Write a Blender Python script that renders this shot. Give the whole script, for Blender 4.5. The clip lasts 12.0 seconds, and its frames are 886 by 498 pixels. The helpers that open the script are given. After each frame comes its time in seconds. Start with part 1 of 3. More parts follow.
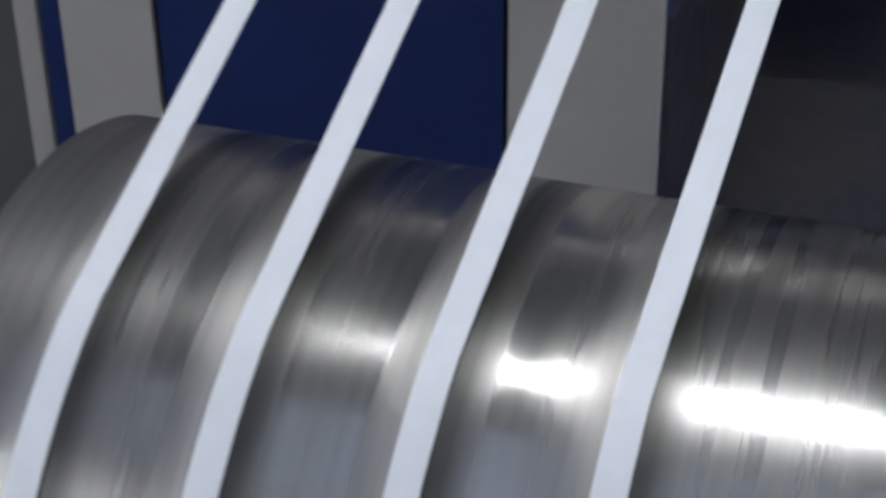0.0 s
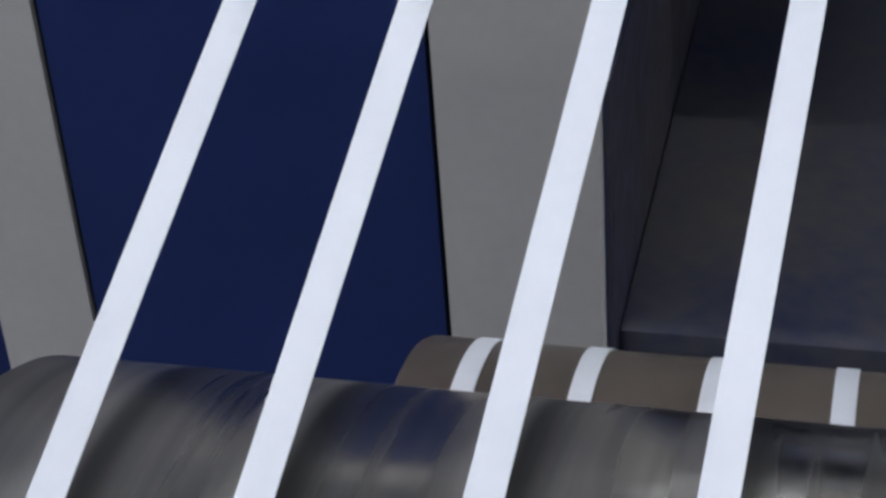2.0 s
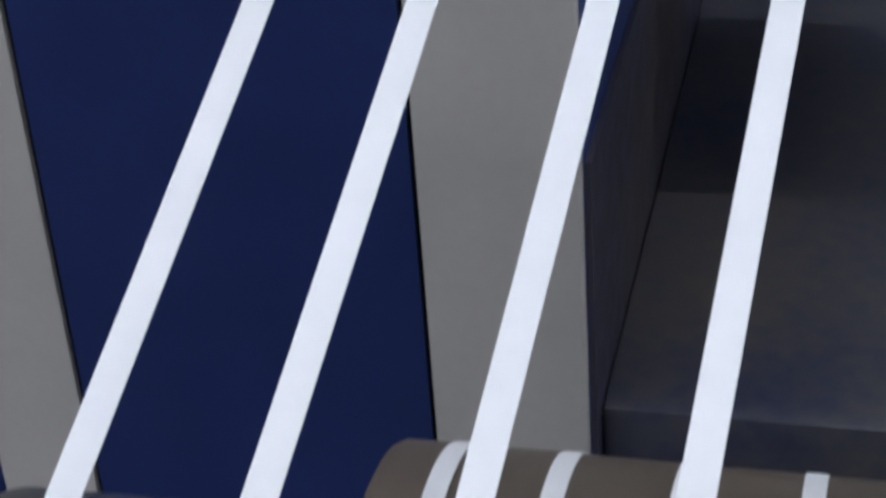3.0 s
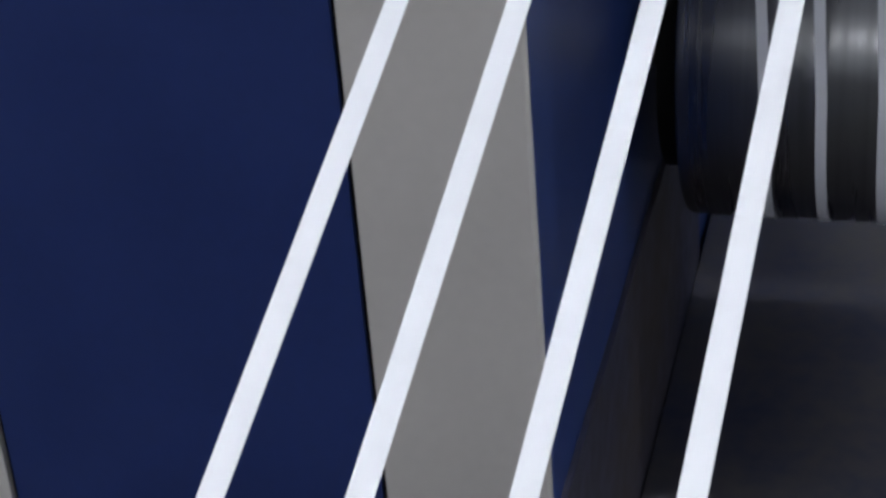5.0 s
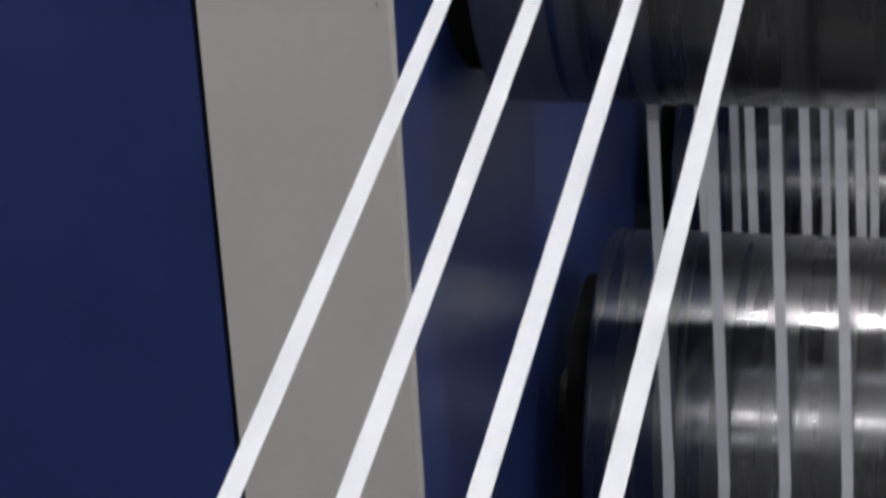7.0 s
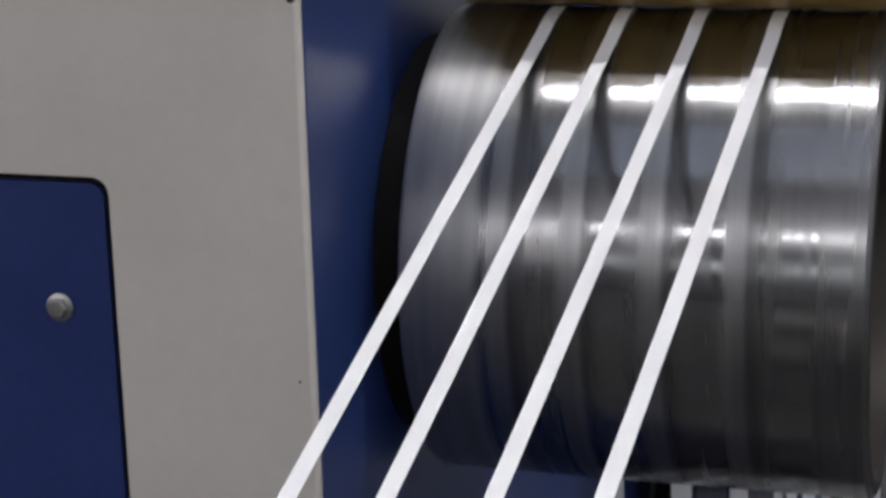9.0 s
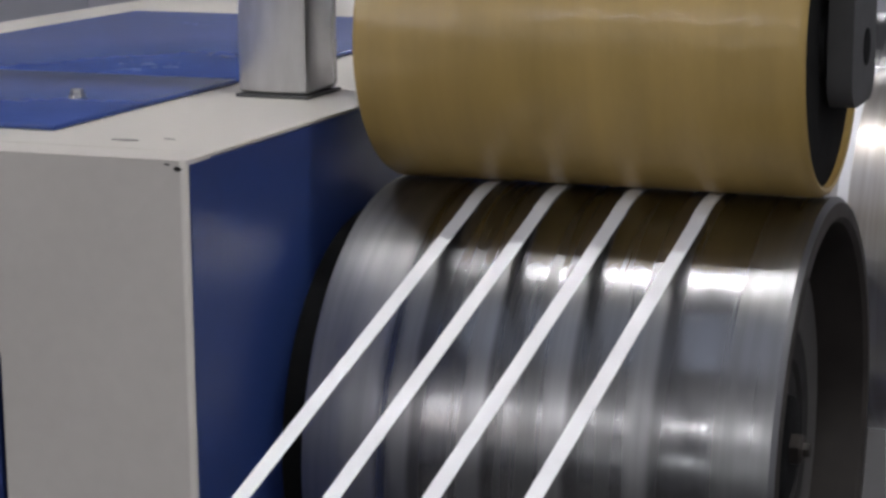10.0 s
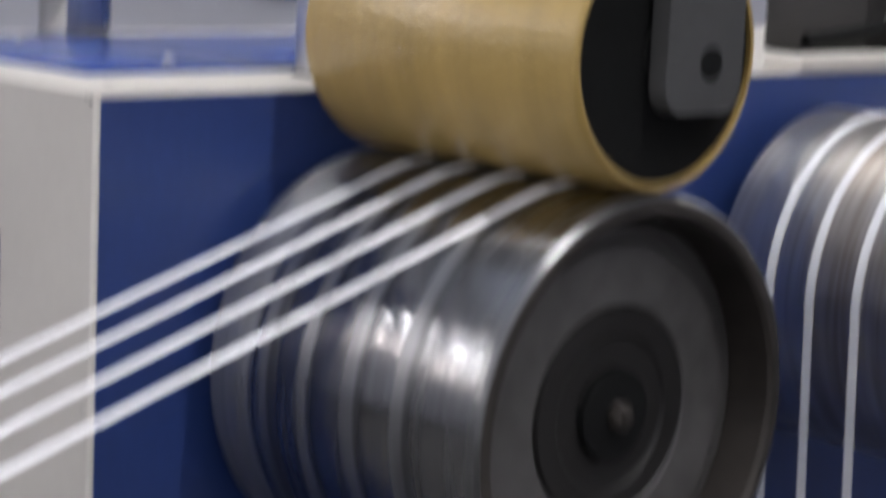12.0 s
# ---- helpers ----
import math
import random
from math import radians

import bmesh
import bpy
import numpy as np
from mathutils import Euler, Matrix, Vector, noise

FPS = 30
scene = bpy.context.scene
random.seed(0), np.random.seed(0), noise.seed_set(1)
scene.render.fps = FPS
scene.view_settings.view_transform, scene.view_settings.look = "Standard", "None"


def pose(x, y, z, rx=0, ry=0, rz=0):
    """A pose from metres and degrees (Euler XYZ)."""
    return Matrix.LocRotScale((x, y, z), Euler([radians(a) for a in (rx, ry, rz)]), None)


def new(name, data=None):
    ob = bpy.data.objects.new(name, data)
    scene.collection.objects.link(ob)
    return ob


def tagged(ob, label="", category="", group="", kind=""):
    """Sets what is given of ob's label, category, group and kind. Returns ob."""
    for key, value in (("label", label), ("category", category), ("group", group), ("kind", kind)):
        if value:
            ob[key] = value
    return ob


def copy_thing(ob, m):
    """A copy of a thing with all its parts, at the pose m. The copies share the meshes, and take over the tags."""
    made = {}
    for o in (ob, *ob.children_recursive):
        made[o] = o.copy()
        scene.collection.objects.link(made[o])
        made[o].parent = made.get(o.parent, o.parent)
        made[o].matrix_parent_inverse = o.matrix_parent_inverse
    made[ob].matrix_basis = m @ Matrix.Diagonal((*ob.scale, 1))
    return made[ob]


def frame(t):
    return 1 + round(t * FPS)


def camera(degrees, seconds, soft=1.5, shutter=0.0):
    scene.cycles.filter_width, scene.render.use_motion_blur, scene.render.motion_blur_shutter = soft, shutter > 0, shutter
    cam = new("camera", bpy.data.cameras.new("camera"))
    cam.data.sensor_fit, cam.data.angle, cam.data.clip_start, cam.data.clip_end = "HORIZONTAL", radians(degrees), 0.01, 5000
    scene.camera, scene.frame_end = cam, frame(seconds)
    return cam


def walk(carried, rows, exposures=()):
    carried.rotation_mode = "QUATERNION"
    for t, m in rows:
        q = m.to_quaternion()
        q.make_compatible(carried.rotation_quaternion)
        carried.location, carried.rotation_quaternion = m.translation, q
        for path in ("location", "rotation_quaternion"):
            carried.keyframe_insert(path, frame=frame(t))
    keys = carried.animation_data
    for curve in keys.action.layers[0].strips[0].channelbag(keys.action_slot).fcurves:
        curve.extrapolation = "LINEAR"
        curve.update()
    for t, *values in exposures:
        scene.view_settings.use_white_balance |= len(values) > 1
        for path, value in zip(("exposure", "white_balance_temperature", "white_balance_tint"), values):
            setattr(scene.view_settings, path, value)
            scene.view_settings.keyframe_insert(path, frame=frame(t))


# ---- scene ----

def aim(x, y, z, turn, tilt, lean):
    """A camera pose: degrees turned left from +y, tilted up, leaned left."""
    return pose(x, y, z, 90 + tilt, 0, turn) @ pose(0, 0, 0, 0, 0, lean)


# ---- camera ----
cam = camera(24.13, 12.0, soft=3.0, shutter=0.5)
PATH = [
    (0, aim(0.3319, -1.7926, 1.4332, 17.55, -35.24, -0.86)),
    (0.2, aim(0.3215, -1.7351, 1.4292, 16.81, -36.65, -0.11)),
    (0.5, aim(0.3037, -1.6762, 1.4030, 16.08, -35.19, -1.51)),
    (1, aim(0.2815, -1.6519, 1.3981, 16.26, -34.95, -3.53)),
    (1.5, aim(0.2793, -1.6457, 1.4245, 15.25, -36.33, -4.07)),
    (2, aim(0.2782, -1.6515, 1.4217, 14.99, -34.95, -4.41)),
    (2.5, aim(0.2814, -1.6427, 1.4444, 14.69, -35.51, -3.91)),
    (2.7, aim(0.2832, -1.6482, 1.4402, 14.56, -34.66, -4.09)),
    (4.3, aim(0.3285, -1.5581, 1.5844, 15.15, -32.04, -4.82)),
    (4.5, aim(0.3248, -1.5698, 1.5917, 14.89, -31.39, -4.75)),
    (5, aim(0.3434, -1.5203, 1.6457, 15.76, -30.41, -4.86)),
    (5.5, aim(0.3532, -1.5306, 1.6595, 14.47, -27.84, -4.26)),
    (6, aim(0.3775, -1.5165, 1.6903, 14.54, -26.21, -4.34)),
    (6.5, aim(0.4006, -1.5102, 1.7150, 14.21, -24.32, -3.75)),
    (7, aim(0.4133, -1.5132, 1.7330, 14.22, -22.23, -3.24)),
    (7.2, aim(0.4163, -1.5017, 1.7455, 14.54, -21.32, -2.64)),
    (8.8, aim(0.4873, -1.4216, 1.8268, 15.00, -16.54, -1.40)),
    (9, aim(0.5211, -1.4070, 1.8265, 16.49, -15.77, -1.54)),
    (9.5, aim(0.6060, -1.3547, 1.8407, 18.04, -13.90, -0.32)),
    (10, aim(0.6979, -1.2966, 1.8327, 21.12, -11.52, -0.39)),
    (10.5, aim(0.7678, -1.2195, 1.8308, 23.49, -12.49, 0.29)),
    (11, aim(0.9944, -1.1854, 1.8537, 29.84, -12.04, 1.80)),
    (11.5, aim(1.2476, -1.1691, 1.8314, 35.95, -9.48, 1.43)),
    (11.7, aim(1.4073, -1.1633, 1.8184, 40.91, -8.73, 1.82)),
    (11.9, aim(1.5436, -1.1124, 1.7796, 44.59, -8.90, 2.94)),
    (12, aim(1.6023, -1.0755, 1.7843, 46.40, -9.32, 2.72)),
    (12.1, aim(1.6600, -1.0400, 1.7880, 48.20, -16.50, 2.60)),
]
walk(cam, PATH, exposures=[(0, -0.46, 6100, 10), (1.0, -0.46, 6080, 10.5), (1.8, -0.28, 6080, 10.5), (5, -0.14, 6250, 10), (7, -0.10, 6650, 12), (9, -0.14, 6700, 11.5), (10.5, -0.20, 6700, 12), (11.5, 0.24, 6700, 12), (12, 0.42, 6650, 12)])

# ---- world and large lights ----
world = bpy.data.worlds.new("hall_sky")
scene.world = world
world.use_nodes = True
sky = world.node_tree.nodes.new("ShaderNodeTexSky")
sky.sky_type, sky.sun_disc, sky.sun_elevation, sky.sun_rotation = "NISHITA", False, radians(40), radians(160)
world.node_tree.links.new(sky.outputs[0], world.node_tree.nodes["Background"].inputs[0])
world.node_tree.nodes["Background"].inputs[1].default_value = 0.1
LAMP_GLOW = 190.0
WINDOW_GLOW = 430.0
SKYLIGHT_FILL = 60.0


# ---- materials ----
def material(name, colour, rough=0.5, metal=0.0, grain=60.0, vary=0.12, wear=0.1, bump=0.1, stretch=(1, 1, 1), coat=0.0, emit=0.0, ripple=0.0):
    """A node material: two scales of noise on colour, roughness and relief, in the object's own space."""
    m = bpy.data.materials.new(name)
    m.use_nodes = True
    nt = m.node_tree
    n, l = nt.nodes, nt.links
    b = n["Principled BSDF"]
    b.inputs["Metallic"].default_value = metal
    b.inputs["Coat Weight"].default_value = coat
    tc = n.new("ShaderNodeTexCoord")
    mp = n.new("ShaderNodeMapping")
    mp.inputs["Scale"].default_value = stretch
    l.new(tc.outputs["Object"], mp.inputs["Vector"])
    fine, broad = n.new("ShaderNodeTexNoise"), n.new("ShaderNodeTexNoise")
    fine.inputs["Scale"].default_value, fine.inputs["Detail"].default_value = grain, 4
    broad.inputs["Scale"].default_value, broad.inputs["Detail"].default_value = grain / 12, 3
    for t in (fine, broad):
        l.new(mp.outputs[0], t.inputs["Vector"])
    mix = n.new("ShaderNodeMath")
    mix.operation = "MULTIPLY_ADD"
    l.new(broad.outputs[0], mix.inputs[0])
    mix.inputs[1].default_value = 0.65
    half = n.new("ShaderNodeMath")
    half.operation = "MULTIPLY"
    l.new(fine.outputs[0], half.inputs[0])
    half.inputs[1].default_value = 0.35
    l.new(half.outputs[0], mix.inputs[2])
    ramp = n.new("ShaderNodeValToRGB")
    ramp.color_ramp.elements[0].position, ramp.color_ramp.elements[1].position = 0.3, 0.7
    ramp.color_ramp.elements[0].color = (*[c * (1 - vary) for c in colour], 1)
    ramp.color_ramp.elements[1].color = (*[min(1, c * (1 + vary)) for c in colour], 1)
    l.new(mix.outputs[0], ramp.inputs[0])
    l.new(ramp.outputs[0], b.inputs["Base Color"])
    ro = n.new("ShaderNodeMapRange")
    ro.inputs["From Min"].default_value, ro.inputs["From Max"].default_value = 0.3, 0.7
    ro.inputs["To Min"].default_value, ro.inputs["To Max"].default_value = max(0.03, rough - wear), min(1, rough + wear)
    l.new(mix.outputs[0], ro.inputs["Value"])
    l.new(ro.outputs[0], b.inputs["Roughness"])
    if bump:
        bp = n.new("ShaderNodeBump")
        bp.inputs["Strength"].default_value, bp.inputs["Distance"].default_value = bump, 0.0006
        l.new(mix.outputs[0], bp.inputs["Height"])
        l.new(bp.outputs[0], b.inputs["Normal"])
        if ripple:
            wave = n.new("ShaderNodeTexNoise")
            wave.inputs["Scale"].default_value, wave.inputs["Detail"].default_value = 80, 2
            l.new(tc.outputs["Object"], wave.inputs["Vector"])
            rp = n.new("ShaderNodeBump")
            rp.inputs["Strength"].default_value, rp.inputs["Distance"].default_value = 1.0, ripple
            l.new(wave.outputs[0], rp.inputs["Height"])
            l.new(bp.outputs[0], rp.inputs["Normal"])
            l.new(rp.outputs[0], b.inputs["Normal"])
            l.new(rp.outputs[0], b.inputs["Coat Normal"])
    if emit:
        b.inputs["Emission Color"].default_value = (0.94, 0.97, 1.0, 1)
        b.inputs["Emission Strength"].default_value = emit
    return m


def tape_bands(length, tapes, left, left_tone, right, darkened=0.62, drift=0.0):
    """Stops (place, satin, tone) along a roll: each tape leaves a satin track, lightened with its painted reflection,
    and its shade is painted as a dark line beside it.
    """
    stops = [(0.0, left, left_tone), (tapes[0] - 0.03, left, left_tone)]
    for a in (x + drift for x in tapes):
        stops += [(a - 0.022, 0.1, 1.0), (a - 0.013, 1.0, 1.22), (a - 0.003, 1.0, 1.22), (a + 0.002, 0.5, darkened), (a + 0.007, 0.4, darkened * 1.06), (a + 0.018, 0.0, 1.0)]
    stops += [(right - 0.002, 0.0, 1.0), (right, 0.6, 0.9), (length, 0.6, 0.95)]
    return [(x / length, satin, tone) for x, satin, tone in stops]


def turned_steel(name, colour, smooth, dull, seed, light=1.1, dark=0.8, length=0.0, bands=()):
    """Bare steel turned on a lathe about x: bands and fine rings of unlike polish."""
    m = bpy.data.materials.new(name)
    m.use_nodes = True
    n, l = m.node_tree.nodes, m.node_tree.links
    b = n["Principled BSDF"]
    b.inputs["Metallic"].default_value = 1.0
    b.inputs["Anisotropic"].default_value = 0.6
    b.inputs["Anisotropic Rotation"].default_value = 0.25
    tan = n.new("ShaderNodeTangent")
    tan.direction_type, tan.axis = "RADIAL", "X"
    l.new(tan.outputs[0], b.inputs["Tangent"])
    tc = n.new("ShaderNodeTexCoord")

    def maths(op, a, b2, c=None):
        node = n.new("ShaderNodeMath")
        node.operation = op
        for k, v in enumerate((a, b2, c)):
            if v is None:
                continue
            if isinstance(v, (int, float)):
                node.inputs[k].default_value = v
            else:
                l.new(v, node.inputs[k])
        return node.outputs[0]

    v = 0.0
    rings = None
    for scale, along, weight in ((30, 0.04, 0.54), (130, 0.03, 0.32), (9, 0.6, 0.14)):
        mp = n.new("ShaderNodeMapping")
        mp.inputs["Scale"].default_value = (1, along, along)
        mp.inputs["Location"].default_value = (seed, seed * 0.7, 0)
        no = n.new("ShaderNodeTexNoise")
        no.inputs["Scale"].default_value, no.inputs["Detail"].default_value = scale, 3
        l.new(tc.outputs["Object"], mp.inputs[0])
        l.new(mp.outputs[0], no.inputs["Vector"])
        v = maths("MULTIPLY_ADD", no.outputs[0], weight, v)
        if scale == 130:
            rings = v
    ro = n.new("ShaderNodeMapRange")
    ro.inputs["From Min"].default_value, ro.inputs["From Max"].default_value = 0.40, 0.60
    ro.inputs["To Min"].default_value, ro.inputs["To Max"].default_value = smooth, dull
    l.new(v, ro.inputs["Value"])
    rough = ro.outputs[0]
    ramp = n.new("ShaderNodeValToRGB")
    ramp.color_ramp.elements[0].position, ramp.color_ramp.elements[1].position = 0.36, 0.64
    ramp.color_ramp.elements[0].color = (*[c * light for c in colour], 1)
    ramp.color_ramp.elements[1].color = (*[c * dark for c in colour], 1)
    l.new(v, ramp.inputs[0])
    tone = ramp.outputs[0]
    if bands:
        sep = n.new("ShaderNodeSeparateXYZ")
        l.new(tc.outputs["Object"], sep.inputs[0])
        place = n.new("ShaderNodeValToRGB")
        place.name = "bands"
        stops = place.color_ramp.elements
        while len(stops) < len(bands):
            stops.new(0.5)
        for stop, (x, _, _) in zip(stops, bands):
            stop.position = x
        for stop, (_, satin, shade) in zip(stops, bands):
            stop.color = (satin, shade, 0, 1)
        l.new(maths("DIVIDE", sep.outputs[0], length), place.inputs[0])
        two = n.new("ShaderNodeSeparateColor")
        l.new(place.outputs[0], two.inputs[0])
        rough = maths("MULTIPLY_ADD", two.outputs[0], 0.18, rough)
        mix = n.new("ShaderNodeVectorMath")
        mix.operation = "SCALE"
        l.new(tone, mix.inputs[0])
        l.new(two.outputs[1], mix.inputs["Scale"])
        tone = mix.outputs[0]
    l.new(rough, b.inputs["Roughness"])
    l.new(tone, b.inputs["Base Color"])
    bp = n.new("ShaderNodeBump")
    bp.inputs["Strength"].default_value, bp.inputs["Distance"].default_value = 0.12, 0.0004
    l.new(rings, bp.inputs["Height"])
    l.new(bp.outputs[0], b.inputs["Normal"])
    return m


M_STEEL = turned_steel("turned_steel", (0.29, 0.287, 0.29), 0.13, 0.3, 0.0, 1.1, 0.8, 0.375, tape_bands(0.375, (0.0913, 0.1509, 0.2156, 0.2809), 1.1, 1.65, 0.336))
M_STEEL_DARK = turned_steel("oily_turned_steel", (0.31, 0.305, 0.305), 0.2, 0.42, 11.7)
M_STEEL_PALE = turned_steel("pale_turned_steel", (0.66, 0.65, 0.63), 0.28, 0.5, 7.3)
M_STEEL_DULL = turned_steel("dull_turned_steel", (0.55, 0.52, 0.475), 0.15, 0.38, 3.1, 1.2, 0.66, 0.436, tape_bands(0.436, (0.0507, 0.1139, 0.1811, 0.2477), 0.6, 0.7, 0.38, 0.3, 0.004))
rust = M_STEEL_PALE.node_tree.nodes["Color Ramp"].color_ramp.elements[1]
rust.color = (0.40, 0.345, 0.295, 1)
M_DARK = material("oily_black_iron", (0.022, 0.02, 0.019), 0.5, 0.4, 40, 0.4, 0.15, 0.2)
M_CAST = material("dark_cast_iron", (0.046, 0.039, 0.034), 0.5, 0.3, 25, 0.6, 0.2, 0.3)
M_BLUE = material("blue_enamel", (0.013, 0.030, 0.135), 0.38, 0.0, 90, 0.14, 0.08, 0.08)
# same blue enamel, lightened: reflected roof on the covers, brighter light on the side
M_BLUE_TOP_LIT = material("glossy_blue_cover_lit", (0.036, 0.072, 0.26), 0.25, 0.0, 90, 0.1, 0.03, 0.05)
M_BLUE_SIDE_LIT = material("satin_blue_panel_lit", (0.025, 0.052, 0.19), 0.36, 0.0, 90, 0.12, 0.02, 0.06)
M_WHITE = material("warm_white_enamel", (0.58, 0.545, 0.495), 0.45, 0.0, 70, 0.06, 0.08, 0.06)
M_YELLOW = material("amber_polyurethane", (0.41, 0.275, 0.085), 0.38, 0.0, 14, 0.28, 0.1, 0.3, (3, 0.25, 0.25), 0.3, ripple=0.0009)
M_YELLOW.node_tree.nodes["Principled BSDF"].inputs["Coat Roughness"].default_value = 0.035
M_TAPE = material("white_plastic_tape", (0.87, 0.87, 0.885), 0.4, 0.0, 120, 0.03, 0.06, 0.05)
M_RUBBER = material("black_rubber", (0.005, 0.005, 0.005), 0.8, 0.0, 50, 0.3)
M_RUBBER.node_tree.nodes["Principled BSDF"].inputs["Specular IOR Level"].default_value = 0.2
M_ZINC = material("brushed_zinc", (0.48, 0.48, 0.49), 0.34, 1.0, 60, 0.4, 0.14, 0.2, (1, 1, 0.2))
M_BOLT = material("bolt_steel", (0.45, 0.44, 0.42), 0.35, 1.0, 80, 0.2)
M_FLOOR = material("oily_worn_concrete", (0.07, 0.068, 0.066), 0.6, 0.0, 3, 0.25, 0.15, 0.3)
M_WALL = material("painted_wall", (0.30, 0.30, 0.33), 0.7, 0.0, 2, 0.1, 0.1, 0.1)
# paler than M_WALL, making up for the little light these walls get
M_WALL_PALE = material("pale_painted_wall", (0.62, 0.62, 0.68), 0.7, 0.0, 2, 0.08, 0.1, 0.1)
M_ROOF = material("pale_roof_sheet", (0.62, 0.63, 0.65), 0.6, 0.0, 2, 0.08, 0.1, 0.1)
M_TRAY = material("worn_blue_tray", (0.05, 0.05, 0.05), 0.5, 0.0, 40, 0.3, 0.15, 0.2)
tray_tones = M_TRAY.node_tree.nodes["Color Ramp"].color_ramp.elements
tray_tones[0].color, tray_tones[1].color = (0.017, 0.025, 0.066, 1), (0.1, 0.089, 0.08, 1)
M_SKIRT = material("oil_stained_skirt", (0.04, 0.04, 0.04), 0.5, 0.0, 30, 0.3, 0.15, 0.2)
skirt_tones = M_SKIRT.node_tree.nodes["Color Ramp"].color_ramp.elements
skirt_tones[0].color, skirt_tones[1].color = (0.02, 0.03, 0.085, 1), (0.075, 0.058, 0.045, 1)
M_DISC = material("worn_oily_disc", (0.115, 0.108, 0.104), 0.42, 0.35, 30, 0.5, 0.15, 0.2)
# amber darkened to brown: the shade behind the feed roll is in this colour
M_BROWN_SHADED = material("shaded_brown_rubber", (0.105, 0.083, 0.064), 0.4, 0.0, 22, 0.2, 0.1, 0.2, (4, 1, 1))
M_GREY = material("grey_machined_steel", (0.09, 0.088, 0.088), 0.5, 0.25, 60, 0.2, 0.1, 0.1)
M_LAMP = material("lamp_diffuser", (0.9, 0.9, 0.9), 0.4, 0.0, 10, 0.02, 0.05, 0, emit=LAMP_GLOW)


# ---- helpers ----
def mesh_object(name, bm, mat, smooth=0.6):
    me = bpy.data.meshes.new(name)
    bm.normal_update()
    bm.to_mesh(me)
    bm.free()
    me.materials.append(mat)
    ob = new(name, me)
    if smooth:
        for p in me.polygons:
            p.use_smooth = True
        me.set_sharp_from_angle(angle=smooth)
    return ob


def part(name, bm, mat, parent, label="", smooth=0.6):
    ob = mesh_object(name, bm, mat, smooth)
    ob.parent = parent
    return tagged(ob, label)


def box(x0, x1, y0, y1, z0, z1, bevel=0.0, segs=2):
    bm = bmesh.new()
    bmesh.ops.create_cube(bm, size=1)
    for v in bm.verts:
        v.co = Vector((x0 if v.co.x < 0 else x1, y0 if v.co.y < 0 else y1, z0 if v.co.z < 0 else z1))
    if bevel:
        bmesh.ops.bevel(bm, geom=bm.edges[:], offset=bevel, segments=segs, affect="EDGES", profile=0.5)
    return bm


def lathe(profile, n=96, cap=True):
    """A body turned about the x axis from (x, radius) pairs."""
    bm = bmesh.new()
    rings = []
    for x, r in profile:
        rings.append([bm.verts.new((x, r * math.cos(2 * math.pi * i / n), r * math.sin(2 * math.pi * i / n))) for i in range(n)])
    for a, b in zip(rings, rings[1:]):
        for i in range(n):
            bm.faces.new((a[i], a[(i + 1) % n], b[(i + 1) % n], b[i]))
    if cap:
        bm.faces.new(rings[0])
        bm.faces.new(rings[-1][::-1])
    bmesh.ops.recalc_face_normals(bm, faces=bm.faces[:])
    return bm


def shifted(bm, x=0, y=0, z=0, rx=0, ry=0, rz=0):
    bm.transform(pose(x, y, z, rx, ry, rz))
    return bm


def thing(name, at, label, category, group=""):
    ob = new(name)
    ob.empty_display_size = 0.05
    ob.location = at
    return tagged(ob, label, category, group)


# ---- plan ----
TOP = 1.6
SKYLIGHTS = ((-6.0, -1.6),)
GROUND = -0.15
ROLLS = {"feed": (-1.2162, TOP - 0.7559, 0.1648, -0.016, 0.42),
         "first": (0.3222, TOP - 0.2671, 0.2075, 0.03, 0.4048),
         "low": (0.66, TOP - 0.973, 0.2075, 0.056, 0.4248),
         "second": (1.0768, TOP - 0.2486, 0.2075, 0.0378, 0.4048),
         "low_back": (1.42, TOP - 0.973, 0.2075, 0.056, 0.4248),
         "third": (1.83, TOP - 0.2486, 0.2075, 0.0378, 0.4048)}
NIP = (0.3363, TOP + 0.0637, 0.1228, 0.036, 0.3998)
BACK_NIP = (-0.856, TOP - 0.96, 0.12, 0.032, 0.36)
POST, DOOR, LEFT = 0.1616, 0.40, -0.73
TAPE_X = {"back": (0.07, 0.13, 0.195, 0.26), "feed": (0.0347, 0.0979, 0.1651, 0.2317), "first": (0.1213, 0.1809, 0.2456, 0.3109)}


